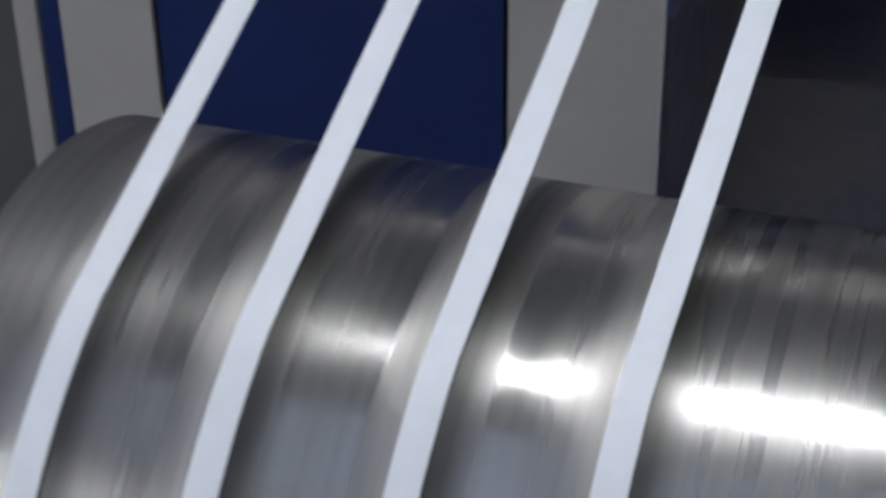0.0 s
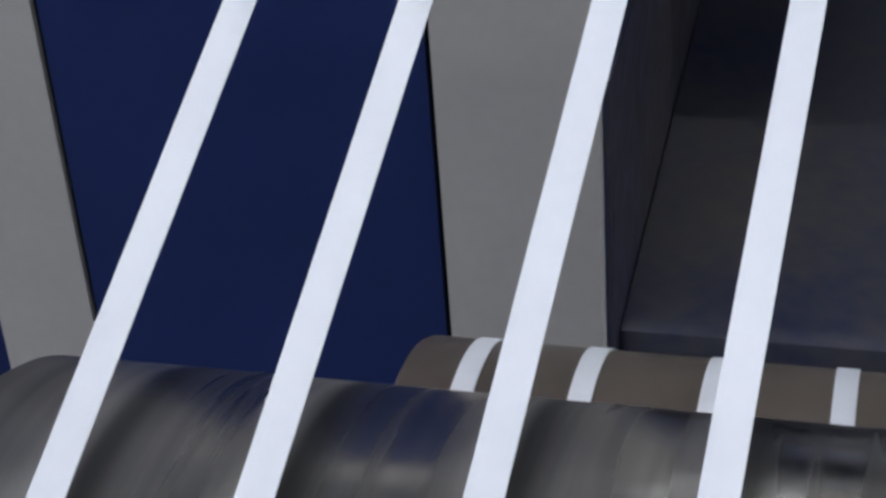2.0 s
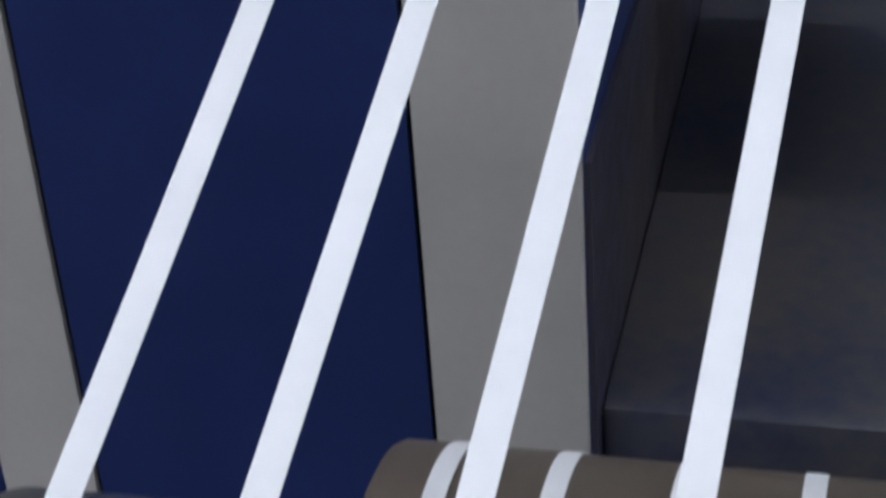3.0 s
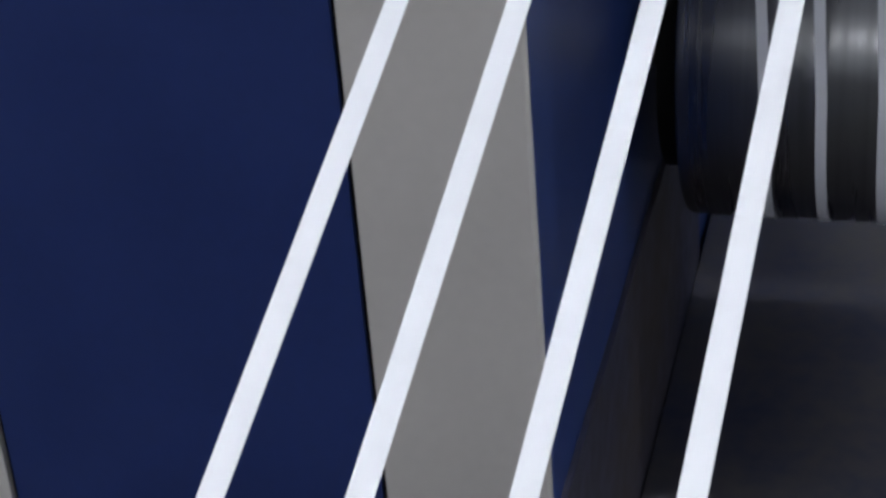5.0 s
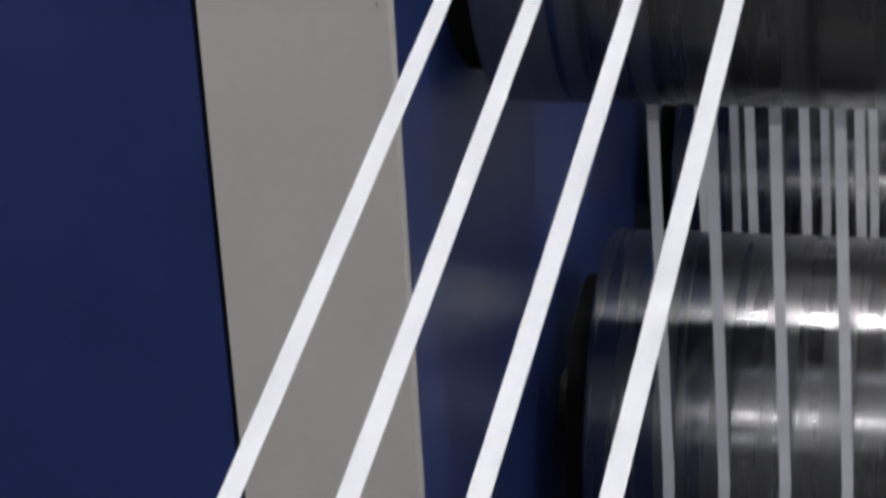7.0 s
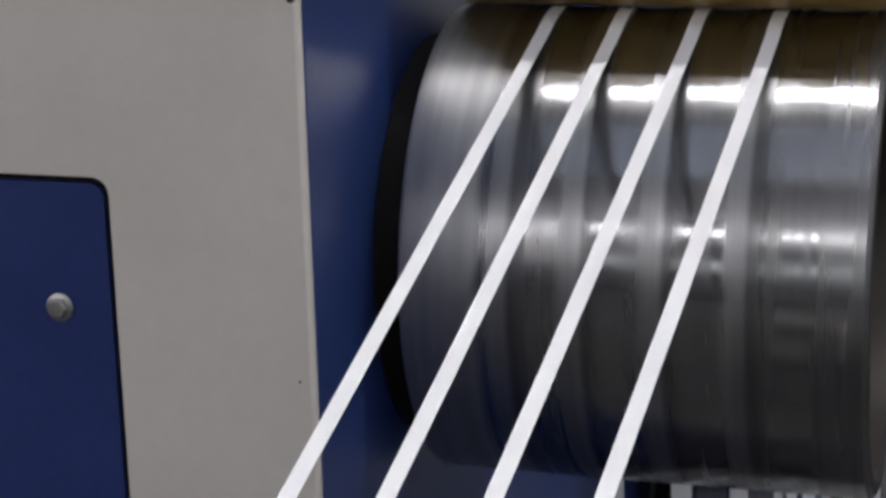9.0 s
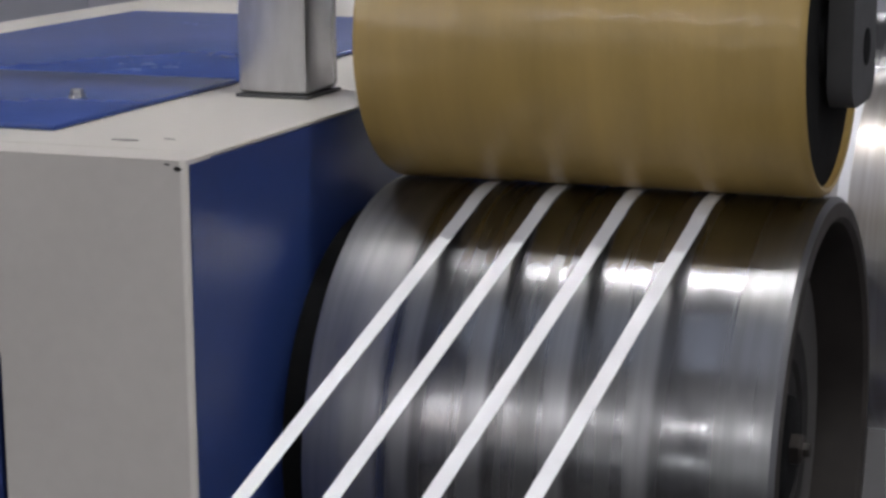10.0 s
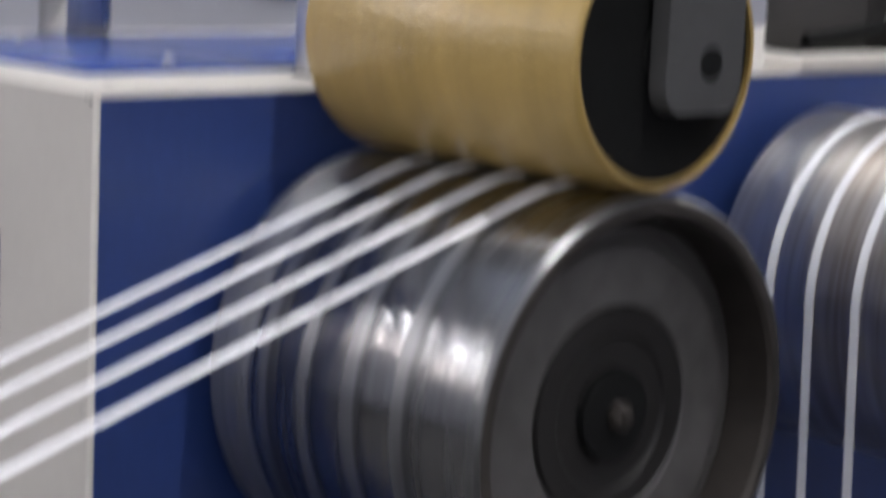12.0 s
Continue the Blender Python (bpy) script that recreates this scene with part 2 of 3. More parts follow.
# ---- hall ----
def hall():
    def slab(name, label, mat, *b):
        return tagged(mesh_object(name, box(*b), mat, 0), label, kind="structure")
    slab("floor", "worn grey concrete factory floor", M_FLOOR, -9, 9, -13, 15, GROUND - 0.2, GROUND)
    # the roof, open along an unseen skylight strip added as soft overhead fill
    roof = bmesh.new()
    edges = [-13.2] + [v for y0, y1 in SKYLIGHTS for v in (y0, y1)] + [15.2]
    slabs = [(-9.2, 9.2, y0, y1) for y0, y1 in zip(edges[::2], edges[1::2])]
    slabs += [(x0, x1, y0, y1) for y0, y1 in SKYLIGHTS for x0, x1 in ((-9.2, -7.0), (7.0, 9.2))]
    for x0, x1, y0, y1 in slabs:
        piece = box(x0, x1, y0, y1, 8.0, 8.2)
        tmp = bpy.data.meshes.new("roof_slab")
        piece.to_mesh(tmp)
        piece.free()
        roof.from_mesh(tmp)
        bpy.data.meshes.remove(tmp)
    tagged(mesh_object("ceiling", roof, M_ROOF, 0), "pale factory roof with an added long skylight strip", kind="structure")
    for k, (y0, y1) in enumerate(SKYLIGHTS):
        w = tagged(new("skylight_%d" % (k + 1)), "long skylight strip added unseen in the roof as fill light", kind="structure")
        for j in range(8):
            part("glazing_bar", box(-7 + j * 2 - 0.03, -7 + j * 2 + 0.03, y0, y1, 8.02, 8.08), M_WHITE, w, smooth=0)
        la = bpy.data.lights.new("skylight_daylight", "AREA")
        la.shape, la.size, la.size_y, la.energy, la.color = "RECTANGLE", 13.9, y1 - y0 - 0.04, SKYLIGHT_FILL, (0.95, 0.97, 1.0)
        new("skylight_daylight", la).matrix_world = Matrix.Translation((0, (y0 + y1) / 2, 8.12))
    slab("wall_north", "grey painted factory wall", M_WALL_PALE, -9.2, 9.2, 15, 15.2, GROUND, 8)
    slab("wall_west", "grey painted factory wall", M_WALL_PALE, -9.2, -9, -13, 15, GROUND, 3.7)
    slab("wall_west_band", "grey painted factory wall between windows", M_WALL_PALE, -9.2, -9, -13, 15, 4.15, 5.25)
    slab("wall_west_band", "grey painted factory wall above windows", M_WALL_PALE, -9.2, -9, -13, 15, 5.5, 8)
    slab("wall_west_pier", "grey painted factory wall pier", M_WALL_PALE, -9.2, -9, -4, 15, 5.25, 5.5)
    slab("wall_west_pier", "grey painted factory wall pier", M_WALL_PALE, -9.2, -9, -4, 15, 3.7, 4.15)
    # unseen wall, kept pale to bounce light onto the side panel
    slab("wall_east", "grey painted factory wall", M_WALL_PALE, 9, 9.2, -13, 15, GROUND, 8)
    for i, (z0, z1) in enumerate(((GROUND, 2.6), (3.3, 6.58), (6.85, 8))):
        slab("wall_south" if i == 0 else "wall_south_band", "grey painted factory wall below windows", M_WALL, -9.2, 9.2, -13.2, -13, z0, z1)
    for k, (z0, z1, power, tint) in enumerate(((5.25, 5.5, WINDOW_GLOW * 0.45, (0.93, 0.96, 1.0)), (3.7, 4.15, WINDOW_GLOW * 0.2, (1.0, 0.92, 0.9)))):
        w = tagged(new("window_%d" % (k + 3)), "long strip window in the side wall", kind="structure")
        for j in range(6):
            part("window_frame", box(-9.16, -9.04, -13 + j * 1.75, -12.92 + j * 1.75, z0, z1), M_WHITE, w, smooth=0)
        la = bpy.data.lights.new("window_daylight", "AREA")
        la.shape, la.size, la.size_y, la.energy, la.color = "RECTANGLE", 8.8, z1 - z0 - 0.04, power, tint
        new("window_daylight", la).matrix_world = Matrix.Translation((-9.1, -8.5, (z0 + z1) / 2)) @ pose(0, 0, 0, 0, 0, -90) @ pose(0, 0, 0, 90, 0, 0)
    for k, (z0, z1, power) in enumerate(((6.58, 6.85, WINDOW_GLOW), (2.6, 3.3, WINDOW_GLOW * 0.15))):
        w = tagged(new("window_%d" % (k + 1)), "long strip window in the factory wall", kind="structure")
        for j in range(10):
            part("window_frame", box(-9 + j * 2 - 0.04, -9 + j * 2 + 0.04, -13.16, -13.04, z0, z1), M_WHITE, w, smooth=0)
        la = bpy.data.lights.new("window_daylight", "AREA")
        la.shape, la.size, la.size_y, la.energy, la.color = "RECTANGLE", 17.6, z1 - z0 - 0.04, power, (0.93, 0.96, 1.0)
        ob = new("window_daylight", la)
        ob.matrix_world = Matrix.Translation((0, -13.1, (z0 + z1) / 2)) @ pose(0, 0, 0, 90, 0, 0)


def ceiling_lamp(x, y, length=1.45):
    t = thing("ceiling_lamp", (x, y, 7.62), "white linear ceiling lamp hanging out of view under the roof", "ceiling lamp", "lamp row")
    part("housing", box(-length / 2, length / 2, -0.05, 0.05, 0.0, 0.06, 0.01), M_WHITE, t)
    part("diffuser", box(-length / 2 + 0.02, length / 2 - 0.02, -0.03, 0.03, -0.03, 0.0, 0.008), M_LAMP, t, "glowing lamp diffuser")
    for s in (-0.5, 0.5):
        part("hanger", box(s * length - 0.01 - s * 0.2, s * length + 0.01 - s * 0.2, -0.01, 0.01, 0.07, 0.38), M_ZINC, t)


hall()
# the last three are added, unseen, to brighten the blue side panel
for lx in (-2.6, -1.05, 0.5, 2.05, 3.6, 5.15, 6.7):
    ceiling_lamp(lx, 0.45)


# unseen lamps added to brighten the north wall that the covers mirror
for lx in (-3.4, -1.8):
    ceiling_lamp(lx, 13.0)


# ---- roller machine ----
def bolt(parent, x, y, z, axis, r=0.0085):
    """A washer and a hexagon head, facing along axis."""
    bm = lathe([(0, r * 1.35), (0.0015, r * 1.35), (0.002, r * 1.25)], 24)
    head = lathe([(0.002, r), (0.006, r), (0.0075, r * 0.8)], 6)
    tmp = bpy.data.meshes.new("head")
    head.to_mesh(tmp)
    bm.from_mesh(tmp)
    head.free()
    turn = {"-y": (0, 0, -90), "z": (0, -90, 0), "x": (0, 0, 0)}[axis]
    return part("bolt", shifted(bm, x, y, z, *turn), M_BOLT, parent, "zinc hexagon bolt with washer")


def rounded_panel(x0, x1, z0, z1, y0, y1, r, n=6):
    """An upright panel in the xz plane with rounded corners."""
    bm = bmesh.new()
    ring = []
    for cx, cz, a in ((x1 - r, z1 - r, 0), (x0 + r, z1 - r, 90), (x0 + r, z0 + r, 180), (x1 - r, z0 + r, 270)):
        for i in range(n + 1):
            t = radians(a + 90 * i / n)
            ring.append((cx + r * math.cos(t), cz + r * math.sin(t)))
    front = [bm.verts.new((x, y0, z)) for x, z in ring]
    back = [bm.verts.new((x, y1, z)) for x, z in ring]
    bm.faces.new(front)
    bm.faces.new(back[::-1])
    for i in range(len(ring)):
        j = (i + 1) % len(ring)
        bm.faces.new((front[i], back[i], back[j], front[j]))
    bmesh.ops.recalc_face_normals(bm, faces=bm.faces[:])
    return bm


def front_frame(x0, x1, z1, dx0, dx1, dz0, dz1, r, depth):
    """The cabinet's front sheet with a round-cornered door opening cut through it."""
    bm = bmesh.new()
    n = 6
    inner = []
    for cx, cz, a in ((dx1 - r, dz1 - r, 0), (dx0 + r, dz1 - r, 90), (dx0 + r, dz0 + r, 180), (dx1 - r, dz0 + r, 270)):
        for i in range(n + 1):
            t = radians(a + 90 * i / n)
            inner.append((cx + r * math.cos(t), cz + r * math.sin(t)))
    outer = []
    for k, (cx, cz) in enumerate(((x1, z1), (x0, z1), (x0, GROUND), (x1, GROUND))):
        outer += [(cx, cz)] * (n + 1)
    fi = [bm.verts.new((x, 0, z)) for x, z in inner]
    bi = [bm.verts.new((x, depth, z)) for x, z in inner]
    corner = {}
    for c in outer:
        if c not in corner:
            corner[c] = bm.verts.new((c[0], 0, c[1]))
    fo = [corner[c] for c in outer]
    bo_of = {c: bm.verts.new((c[0], depth, c[1])) for c in corner}
    m = len(inner)
    for i in range(m):
        j = (i + 1) % m
        q = [fi[i], fi[j], fo[j], fo[i]] if fo[i] is not fo[j] else [fi[i], fi[j], fo[i]]
        bm.faces.new(q)
        bm.faces.new((fi[i], bi[i], bi[j], fi[j]))
    cs = list(corner)
    for i in range(4):
        c, d = cs[i], cs[(i + 1) % 4]
        bm.faces.new((corner[c], corner[d], bo_of[d], bo_of[c]))
    bmesh.ops.recalc_face_normals(bm, faces=bm.faces[:])
    edge = [e for e in bm.edges if all(v.co.y == 0 and v.co.z == z1 for v in e.verts) or all(v.co.y == 0 and v.co.x == x1 for v in e.verts)]
    bmesh.ops.bevel(bm, geom=edge, offset=0.005, segments=3, affect="EDGES", profile=0.5)
    return bm


def chip(x, y, z, w, h, seed, flat):
    """A small ragged flake of bare metal."""
    rng = random.Random(seed)
    bm = bmesh.new()
    pts = [(math.cos(2 * math.pi * i / 9) * rng.uniform(0.4, 1), math.sin(2 * math.pi * i / 9) * rng.uniform(0.4, 1)) for i in range(9)]
    lo = [bm.verts.new((x + a * w, y + (b * h if flat else 0), z + (0 if flat else b * h))) for a, b in pts]
    f = bm.faces.new(lo)
    up = bmesh.ops.extrude_face_region(bm, geom=[f])
    for v in (g for g in up["geom"] if isinstance(g, bmesh.types.BMVert)):
        v.co += Vector((0, 0, 0.0004)) if flat else Vector((0, -0.0004, 0))
    bmesh.ops.recalc_face_normals(bm, faces=bm.faces[:])
    return bm


def cabinet():
    c = thing("machine_cabinet", (0, 0, 0), "white and blue enamelled steel cabinet carrying cantilevered rolls", "machine")
    dl, dr, dt = -POST - DOOR, -POST, TOP - 0.1456
    f = part("front_frame", front_frame(-0.672, 0.0, TOP, dl, dr, GROUND + 0.02, dt, 0.014, 0.04), M_WHITE, c, "warm white front frame with chipped corner", 0.7)
    for x, z, w, h, flat in ((-0.006, TOP - 0.006, 0.005, 0.0025, False), (-0.014, TOP - 0.003, 0.004, 0.0012, False), (-0.012, TOP - 0.30, 0.0016, 0.0014, False)):
        part("chip", chip(x, -0.0002, z, w, h, int(-x * 1000), flat), M_DARK, f, "dark paint chip")
    part("edge_strip", box(-0.70, -0.672, 0.004, 0.1, GROUND, TOP - 0.02, 0.002), M_BLUE, c, "blue edge strip")
    part("edge_rail", box(LEFT, -0.702, 0, 0.1, GROUND, TOP - 0.02, 0.002), M_WHITE, c)
    part("gasket", rounded_panel(dl + 0.0005, dr - 0.0005, GROUND + 0.0205, dt - 0.0005, 0.009, 0.03, 0.012), M_RUBBER, c, "black door gasket")
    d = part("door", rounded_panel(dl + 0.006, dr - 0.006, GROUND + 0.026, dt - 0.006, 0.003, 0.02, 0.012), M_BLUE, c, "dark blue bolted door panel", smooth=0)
    for bx in (dr - 0.05, dl + 0.05):
        for bz in (dt - 0.1075,):
            bolt(d, bx, 0.003, bz, "-y")
    part("side_panel", box(-0.039, 0.001, 0.006, 2.4, GROUND, TOP - 0.0035), M_BLUE_SIDE_LIT, c, "dark blue side panel behind the rolls", smooth=0)
    part("skirt", box(0.0015, 0.008, 0.006, 1.0, GROUND, 0.43), M_SKIRT, c, "oil-stained lower skirt")
    part("side_panel", box(LEFT, -0.69, 0.101, 2.4, GROUND, TOP - 0.0125, 0.002), M_BLUE, c)
    part("back_panel", box(-0.689, -0.041, 2.38, 2.4, GROUND, TOP - 0.0125), M_BLUE, c)
    part("base_plate", box(-0.67, -0.041, 0.101, 2.379, GROUND, 0.03), M_BLUE, c)
    t = part("top_plate", box(LEFT, 0.0, 0.0405, 2.4, TOP - 0.003, TOP + 0.0002, 0.001, 2), M_WHITE, c, "scuffed warm white top plate", 0)
    part("scuff", chip(-0.09, 0.075, TOP + 0.0003, 0.014, 0.004, 5, True), M_GREY, t, "grey scuff mark")
    part("scuff", chip(-0.06, 0.09, TOP + 0.0003, 0.008, 0.002, 8, True), M_GREY, t, "grey scuff mark")
    part("top_edge", box(-0.06, 0.003, 1.06, 2.4, TOP + 0.001, TOP + 0.018, 0.003), M_WHITE, c)
    k = part("cover_plate", box(-0.625, -0.168, 0.10, 0.42, TOP + 0.0005, TOP + 0.005, 0.0015), M_BLUE_TOP_LIT, c, "blue bolted cover plate")
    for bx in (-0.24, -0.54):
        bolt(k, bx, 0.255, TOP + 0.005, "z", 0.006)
    part("cover_plate", box(-0.625, -0.168, 0.424, 1.04, TOP + 0.0005, TOP + 0.005, 0.0015), M_BLUE_TOP_LIT, c, "blue bolted cover plate")
    return c


def steel_roll(key, mat=None, neck=0.74, label="polished steel roll with circular wear bands"):
    y, z, r, x0, x1 = ROLLS[key]
    mat = mat or M_STEEL
    t = thing("steel_roll", (x0, y, z), label, "roll", "steel rolls")
    L = x1 - x0
    part("shell", lathe([(0.0, r - 0.03), (0.0, r - 0.006), (0.0015, r - 0.0025), (0.006, r), (L - 0.004, r), (L, r - 0.004), (L, r - 0.0045)], 160, False), mat, t)
    part("rim", lathe([(L - 0.0005, r - 0.0042), (L + 0.001, r - 0.007), (L + 0.001, r - 0.016), (L - 0.003, r - 0.02), (L - 0.05, r - 0.024)], 128, False), M_CAST, t, "dark oxidised rim")
    part("end_disc", lathe([(L - 0.05, r - 0.02), (L - 0.046, r - 0.027), (L - 0.045, r - 0.045), (L - 0.038, r - 0.05), (L - 0.036, r * 0.5), (L - 0.042, r * 0.47), (L - 0.042, 0.001)], 96), M_DISC, t, "grey worn oily end disc")
    part("hub_plate", lathe([(L - 0.043, r * 0.49), (L - 0.0345, r * 0.47), (L - 0.0345, r * 0.36), (L - 0.038, r * 0.34), (L - 0.038, 0.02)], 64), M_DARK, t, "black oily hub plate")
    part("hub", lathe([(L - 0.04, 0.045), (L - 0.03, 0.043), (L - 0.028, 0.036), (L - 0.028, 0.012)], 48), M_RUBBER, t)
    part("hub_nut", lathe([(L - 0.029, 0.014), (L - 0.02, 0.014), (L - 0.018, 0.011), (L - 0.018, 0.007), (L - 0.013, 0.006)], 6), M_CAST, t, "dark hexagon hub nut")
    # black and wide so that it also stands for the shaded gap to the panel
    part("back_flange", lathe([(-0.03, r * 0.6), (-0.028, r * neck), (-0.004, r * neck), (-0.001, r * 0.5)], 96), M_RUBBER, t, "black back flange that also fills in the shade by the panel")
    part("shaft", lathe([(-x0 - 0.03, 0.04), (0.02, 0.04)], 32), M_DARK, t)
    return t


def nip_roll(spec, label, mat=None):
    y, z, r, x0, x1 = spec
    t = thing("nip_roll", (x0, y, z), label, "roll", "nip rolls")
    L = x1 - x0
    part("sleeve", lathe([(0.0, r - 0.02), (0.0, r - 0.006), (0.002, r - 0.002), (0.006, r), (L - 0.006, r), (L - 0.002, r - 0.002), (L, r - 0.005), (L - 0.001, r - 0.008), (L - 0.03, r - 0.009)], 128, False), mat or M_YELLOW, t)
    part("end_disc", lathe([(L - 0.03, r - 0.008), (L - 0.006, r - 0.0085), (L - 0.008, 0.03), (L - 0.004, 0.028), (L - 0.004, 0.001)], 64), M_RUBBER, t, "black end disc")
    part("back_disc", lathe([(0.003, r - 0.01), (0.002, 0.001)], 64), M_RUBBER, t)
    part("shaft", lathe([(-0.03, 0.018), (L - 0.003, 0.018)], 32), M_DARK, t)
    return t


machine = cabinet()
rolls = {k: steel_roll(k, {"second": M_STEEL_PALE, "low": M_STEEL_DARK, "low_back": M_STEEL_DARK}.get(k, M_STEEL)) for k in ("low", "second", "low_back", "third")}
rolls["first"] = steel_roll("first", M_STEEL, 0.86)
rolls["feed"] = steel_roll("feed", M_STEEL_DULL, 0.55, label="brushed steel roll with streaked worn surface")
nip = nip_roll(NIP, "amber polyurethane nip roll pressed on the steel roll")
back_nip = nip_roll(BACK_NIP, "dull rubber roll behind the steel roll, darkened to brown for its shade", M_BROWN_SHADED)


# ---- tapes ----
def arc_path(circles, start, end):
    """Points along a band round circles (y, z, r, sense), sense 1 anticlockwise, -1 clockwise, and the number of the circle at each."""
    cs = [(*start, 0.0, 1)] + circles + [(*end, 0.0, 1)]
    tang = []
    for (y0, z0, r0, s0), (y1, z1, r1, s1) in zip(cs, cs[1:]):
        d = Vector((y1 - y0, z1 - z0))
        L = d.length
        u = d / L
        n = Vector((u.y, -u.x))
        k = (r0 * s0 - r1 * s1) / L
        m = u * k + n * math.sqrt(max(0, 1 - k * k))
        tang.append((Vector((y0, z0)) + m * r0 * s0, Vector((y1, z1)) + m * r1 * s1))
    out = [(tang[0][0], 0)]
    for i, (y, z, r, s) in enumerate(circles):
        a0 = math.atan2(tang[i][1].y - z, tang[i][1].x - y)
        a1 = math.atan2(tang[i + 1][0].y - z, tang[i + 1][0].x - y)
        sweep = (a1 - a0) * s % (2 * math.pi)
        n = max(2, int(sweep / 0.05))
        for j in range(n + 1):
            a = a0 + s * sweep * j / n
            out.append((Vector((y + r * math.cos(a), z + r * math.sin(a))), i + 1))
    out.append((tang[-1][1], len(circles) + 1))
    return out


def tape(i):
    w, h = 0.012, 0.0007
    circ = []
    for spec, s in ((BACK_NIP, 1), (ROLLS["feed"], -1), (ROLLS["first"], -1), (ROLLS["low"], 1), (ROLLS["second"], -1), (ROLLS["low_back"], 1), (ROLLS["third"], -1)):
        circ.append((spec[0], spec[1], spec[2] + 0.0006, s))
    path = arc_path(circ, (-0.70, 0.03), (2.3, 0.3))
    b = TAPE_X["first"][i]
    xs = [TAPE_X["back"][i], TAPE_X["back"][i], TAPE_X["feed"][i], b, b + 0.03, b, b + 0.03, b, b]
    bm = bmesh.new()
    prev = None
    for k, (p, c) in enumerate(path):
        a = path[max(0, k - 1)][0]
        e = path[min(len(path) - 1, k + 1)][0]
        t = (e - a).normalized()
        n = Vector((-t.y, t.x)) * h / 2
        x = xs[c]
        ring = [bm.verts.new((x + sx * w / 2, p.x + sn * n.x, p.y + sn * n.y)) for sx, sn in ((-1, -1), (1, -1), (1, 1), (-1, 1))]
        if prev:
            for q in range(4):
                bm.faces.new((prev[q], prev[(q + 1) % 4], ring[(q + 1) % 4], ring[q]))
        prev = ring
    bmesh.ops.recalc_face_normals(bm, faces=bm.faces[:])
    return tagged(mesh_object("plastic_tape", bm, M_TAPE, 0.5), "taut white plastic tape running over the steel rolls", "tape", "tapes")


for i in range(4):
    tape(i)


# ---- nip fittings ----
def nip_fittings():
    p = thing("support_pillar", (-0.106, 0.37, TOP), "bare zinc pillar standing on the white top plate", "bracket", "pillars")
    part("column", box(-0.02, 0.048, -0.035, 0.035, 0.0035, 0.42, 0.006), M_ZINC, p)
    part("foot", box(-0.021, 0.049, -0.036, 0.036, 0.0005, 0.0035, 0.001), M_GREY, p)
    copy_thing(p, pose(-0.69, 0.42, TOP))
    a = thing("roll_bracket", (0.398, 0.364, TOP), "grey steel bracket with a bolt hole holding the nip roll", "bracket")
    bar = part("side_plate", shifted(rounded_panel(-0.052, 0.052, 0.013, 0.42, 0.0, 0.02, 0.024), 0.02, 0, 0, 0, 0, 90), M_GREY, a)
    part("hole", shifted(lathe([(0.0, 0.015), (0.0008, 0.015), (0.0008, 0.001)], 32), 0.02, 0.008, 0.058), M_RUBBER, bar, "dark bolt hole")
    part("crossbar", box(-1.14, -0.001, 0.008, 0.048, 0.421, 0.47, 0.005), M_GREY, a)
    part("saddle", box(0.0, 0.02, 0.008, 0.04, 0.419, 0.44, 0.003), M_GREY, a)


def hose(points, r, label):
    """A black hose along a smooth curve."""
    cu = bpy.data.curves.new("hose", "CURVE")
    cu.dimensions, cu.bevel_depth, cu.bevel_resolution = "3D", r, 3
    sp = cu.splines.new("NURBS")
    sp.points.add(len(points) - 1)
    for q, co in zip(sp.points, points):
        q.co = (*co, 1)
    sp.use_endpoint_u, sp.order_u = True, 3
    cu.materials.append(M_RUBBER)
    return tagged(new("rubber_hose", cu), label, "hose", "hoses")


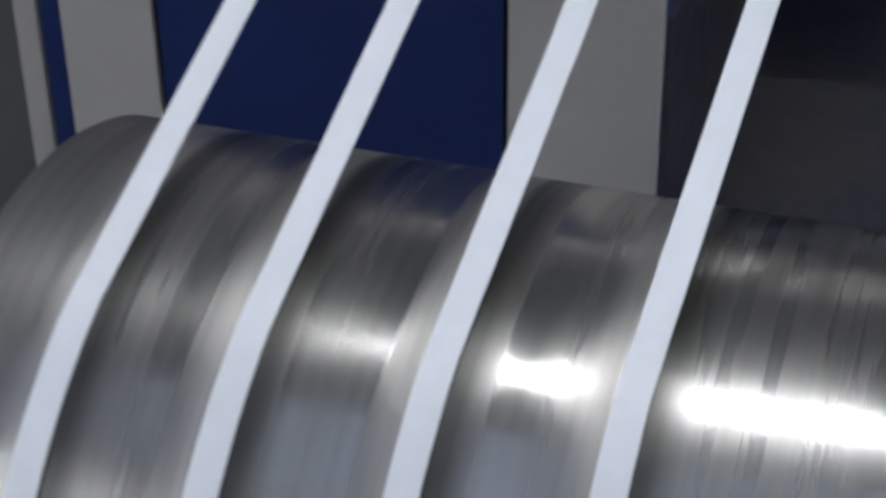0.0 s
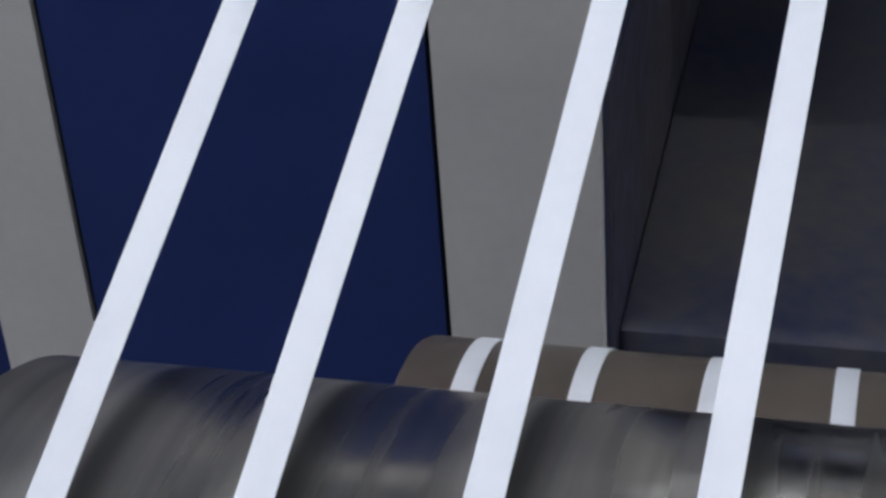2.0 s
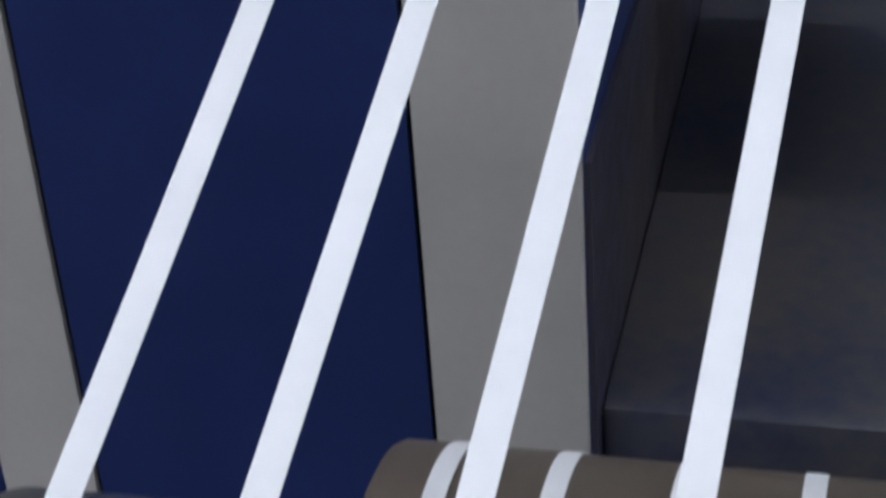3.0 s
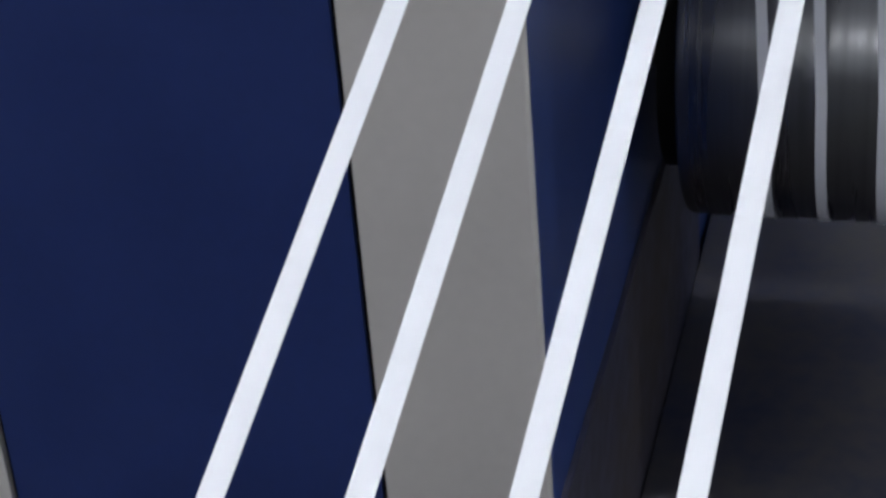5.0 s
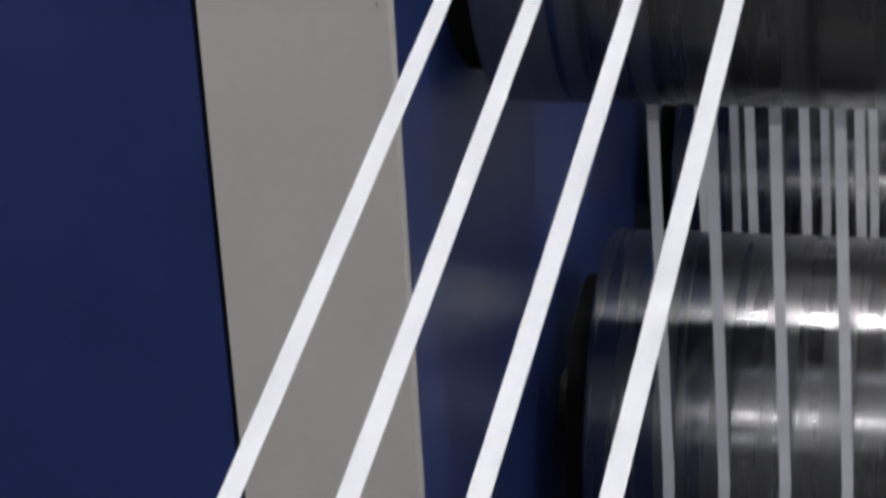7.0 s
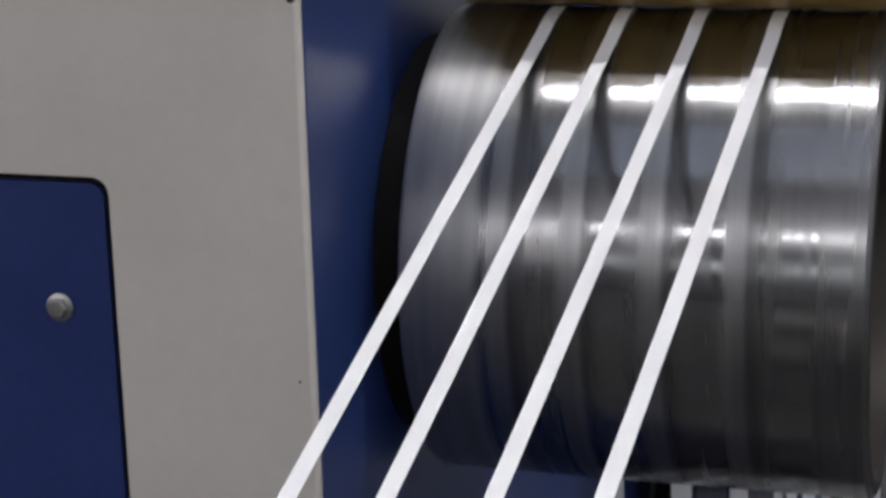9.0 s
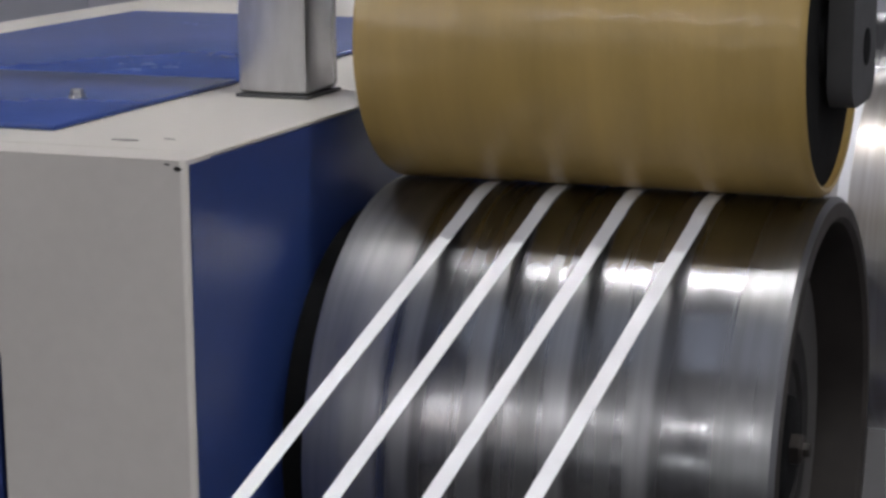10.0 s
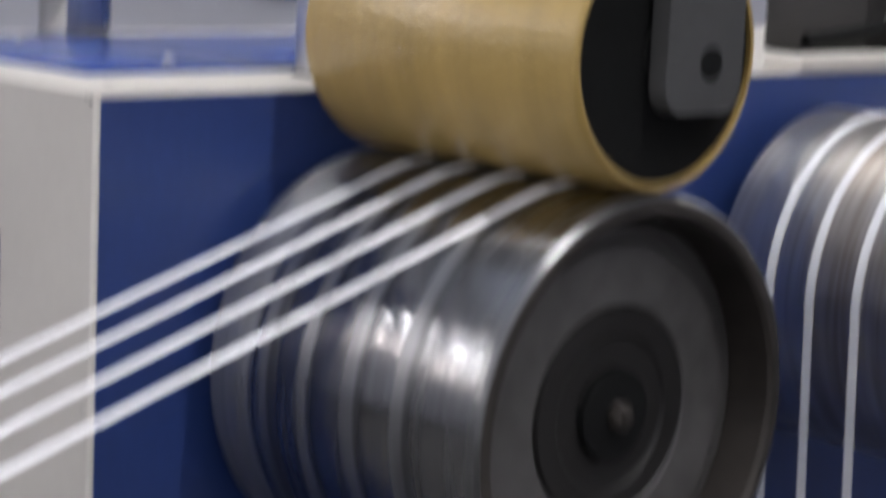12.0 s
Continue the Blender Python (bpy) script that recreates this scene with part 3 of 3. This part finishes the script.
def top_clutter():
    m = thing("valve_block", (-0.2, 1.55, TOP), "black valve block with fittings on the cabinet top", "valve")
    part("body", box(-0.09, 0.09, -0.2, 0.2, 0.001, 0.11, 0.008), M_DARK, m)
    for k in range(4):
        part("fitting", shifted(lathe([(0, 0.016), (0.03, 0.016), (0.032, 0.011), (0.055, 0.011)], 16), 0.088, -0.14 + k * 0.09, 0.06), M_BOLT, m, "steel hose fitting")
    for k in range(5):
        y = 1.2 + 0.13 * k
        hose([(-0.1, y, TOP + 0.03 + 0.012 * k), (-0.05, y + 0.15, TOP + 0.05), (-0.07, y + 0.3, TOP + 0.10 + 0.01 * k), (-0.1, y + 0.5, TOP + 0.06), (-0.12, y + 0.75, TOP + 0.035)], 0.012, "black rubber hose lying on the cabinet top")


def base_tray():
    t = thing("drip_tray", (0.0, 0.0, 0.0), "dark blue steel drip tray under the rolls", "tray")
    part("tray_floor", box(0.009, 0.8, 0.03, 2.4, GROUND, 0.12, 0.004), M_TRAY, t)
    part("tray_rim", box(0.801, 0.82, 0.03, 2.4, GROUND, 0.15, 0.004), M_TRAY, t)


def roll_stand():
    """The cabinet that carries the feed roll and the rubber roll on short shafts."""
    t = thing("feed_stand", (0.0, 0.0, 0.0), "blue and white steel stand carrying the feed rolls", "machine")
    part("body", box(0.46, 0.76, -1.46, -0.62, GROUND, 0.985, 0.006), M_BLUE, t)
    part("top_plate", box(0.455, 0.765, -1.465, -0.615, 0.986, 1.0, 0.004), M_WHITE, t, "warm white top plate")
    for y, z, x0 in ((-1.2162, TOP - 0.7559, 0.415), (-0.856, TOP - 0.96, 0.35)):
        part("shaft", shifted(lathe([(x0, 0.03), (0.47, 0.03)], 24), 0, y, z), M_DARK, t)
        part("bearing", shifted(lathe([(0.44, 0.06), (0.462, 0.06)], 32), 0, y, z), M_CAST, t)


nip_fittings()
roll_stand()
top_clutter()
base_tray()
pipe = tagged(mesh_object("wall_pipe", shifted(lathe([(-6.5, 0.04), (6.5, 0.04)], 16), -8.961, 8, 1.17, 0, 5, 90), material("bright_blue_paint", (0.02, 0.2, 0.6), 0.4), 0.6), "bright blue pipe along the far wall", "pipe")


# ---- moving things ----
def motions():
    speed = 0.42
    turning = [(rolls[k], ROLLS[k], s) for k, s in (("feed", -1), ("first", -1), ("low", 1), ("second", -1), ("low_back", 1), ("third", -1))]
    turning += [(nip, NIP, 1), (back_nip, BACK_NIP, 1)]
    for ob, (y, z, r, x0, x1), s in turning:
        rate = math.degrees(speed / r) * s
        step = 0.3
        walk(ob, [(round(i * step, 2), pose(x0, y, z, rate * i * step)) for i in range(41)])


motions()
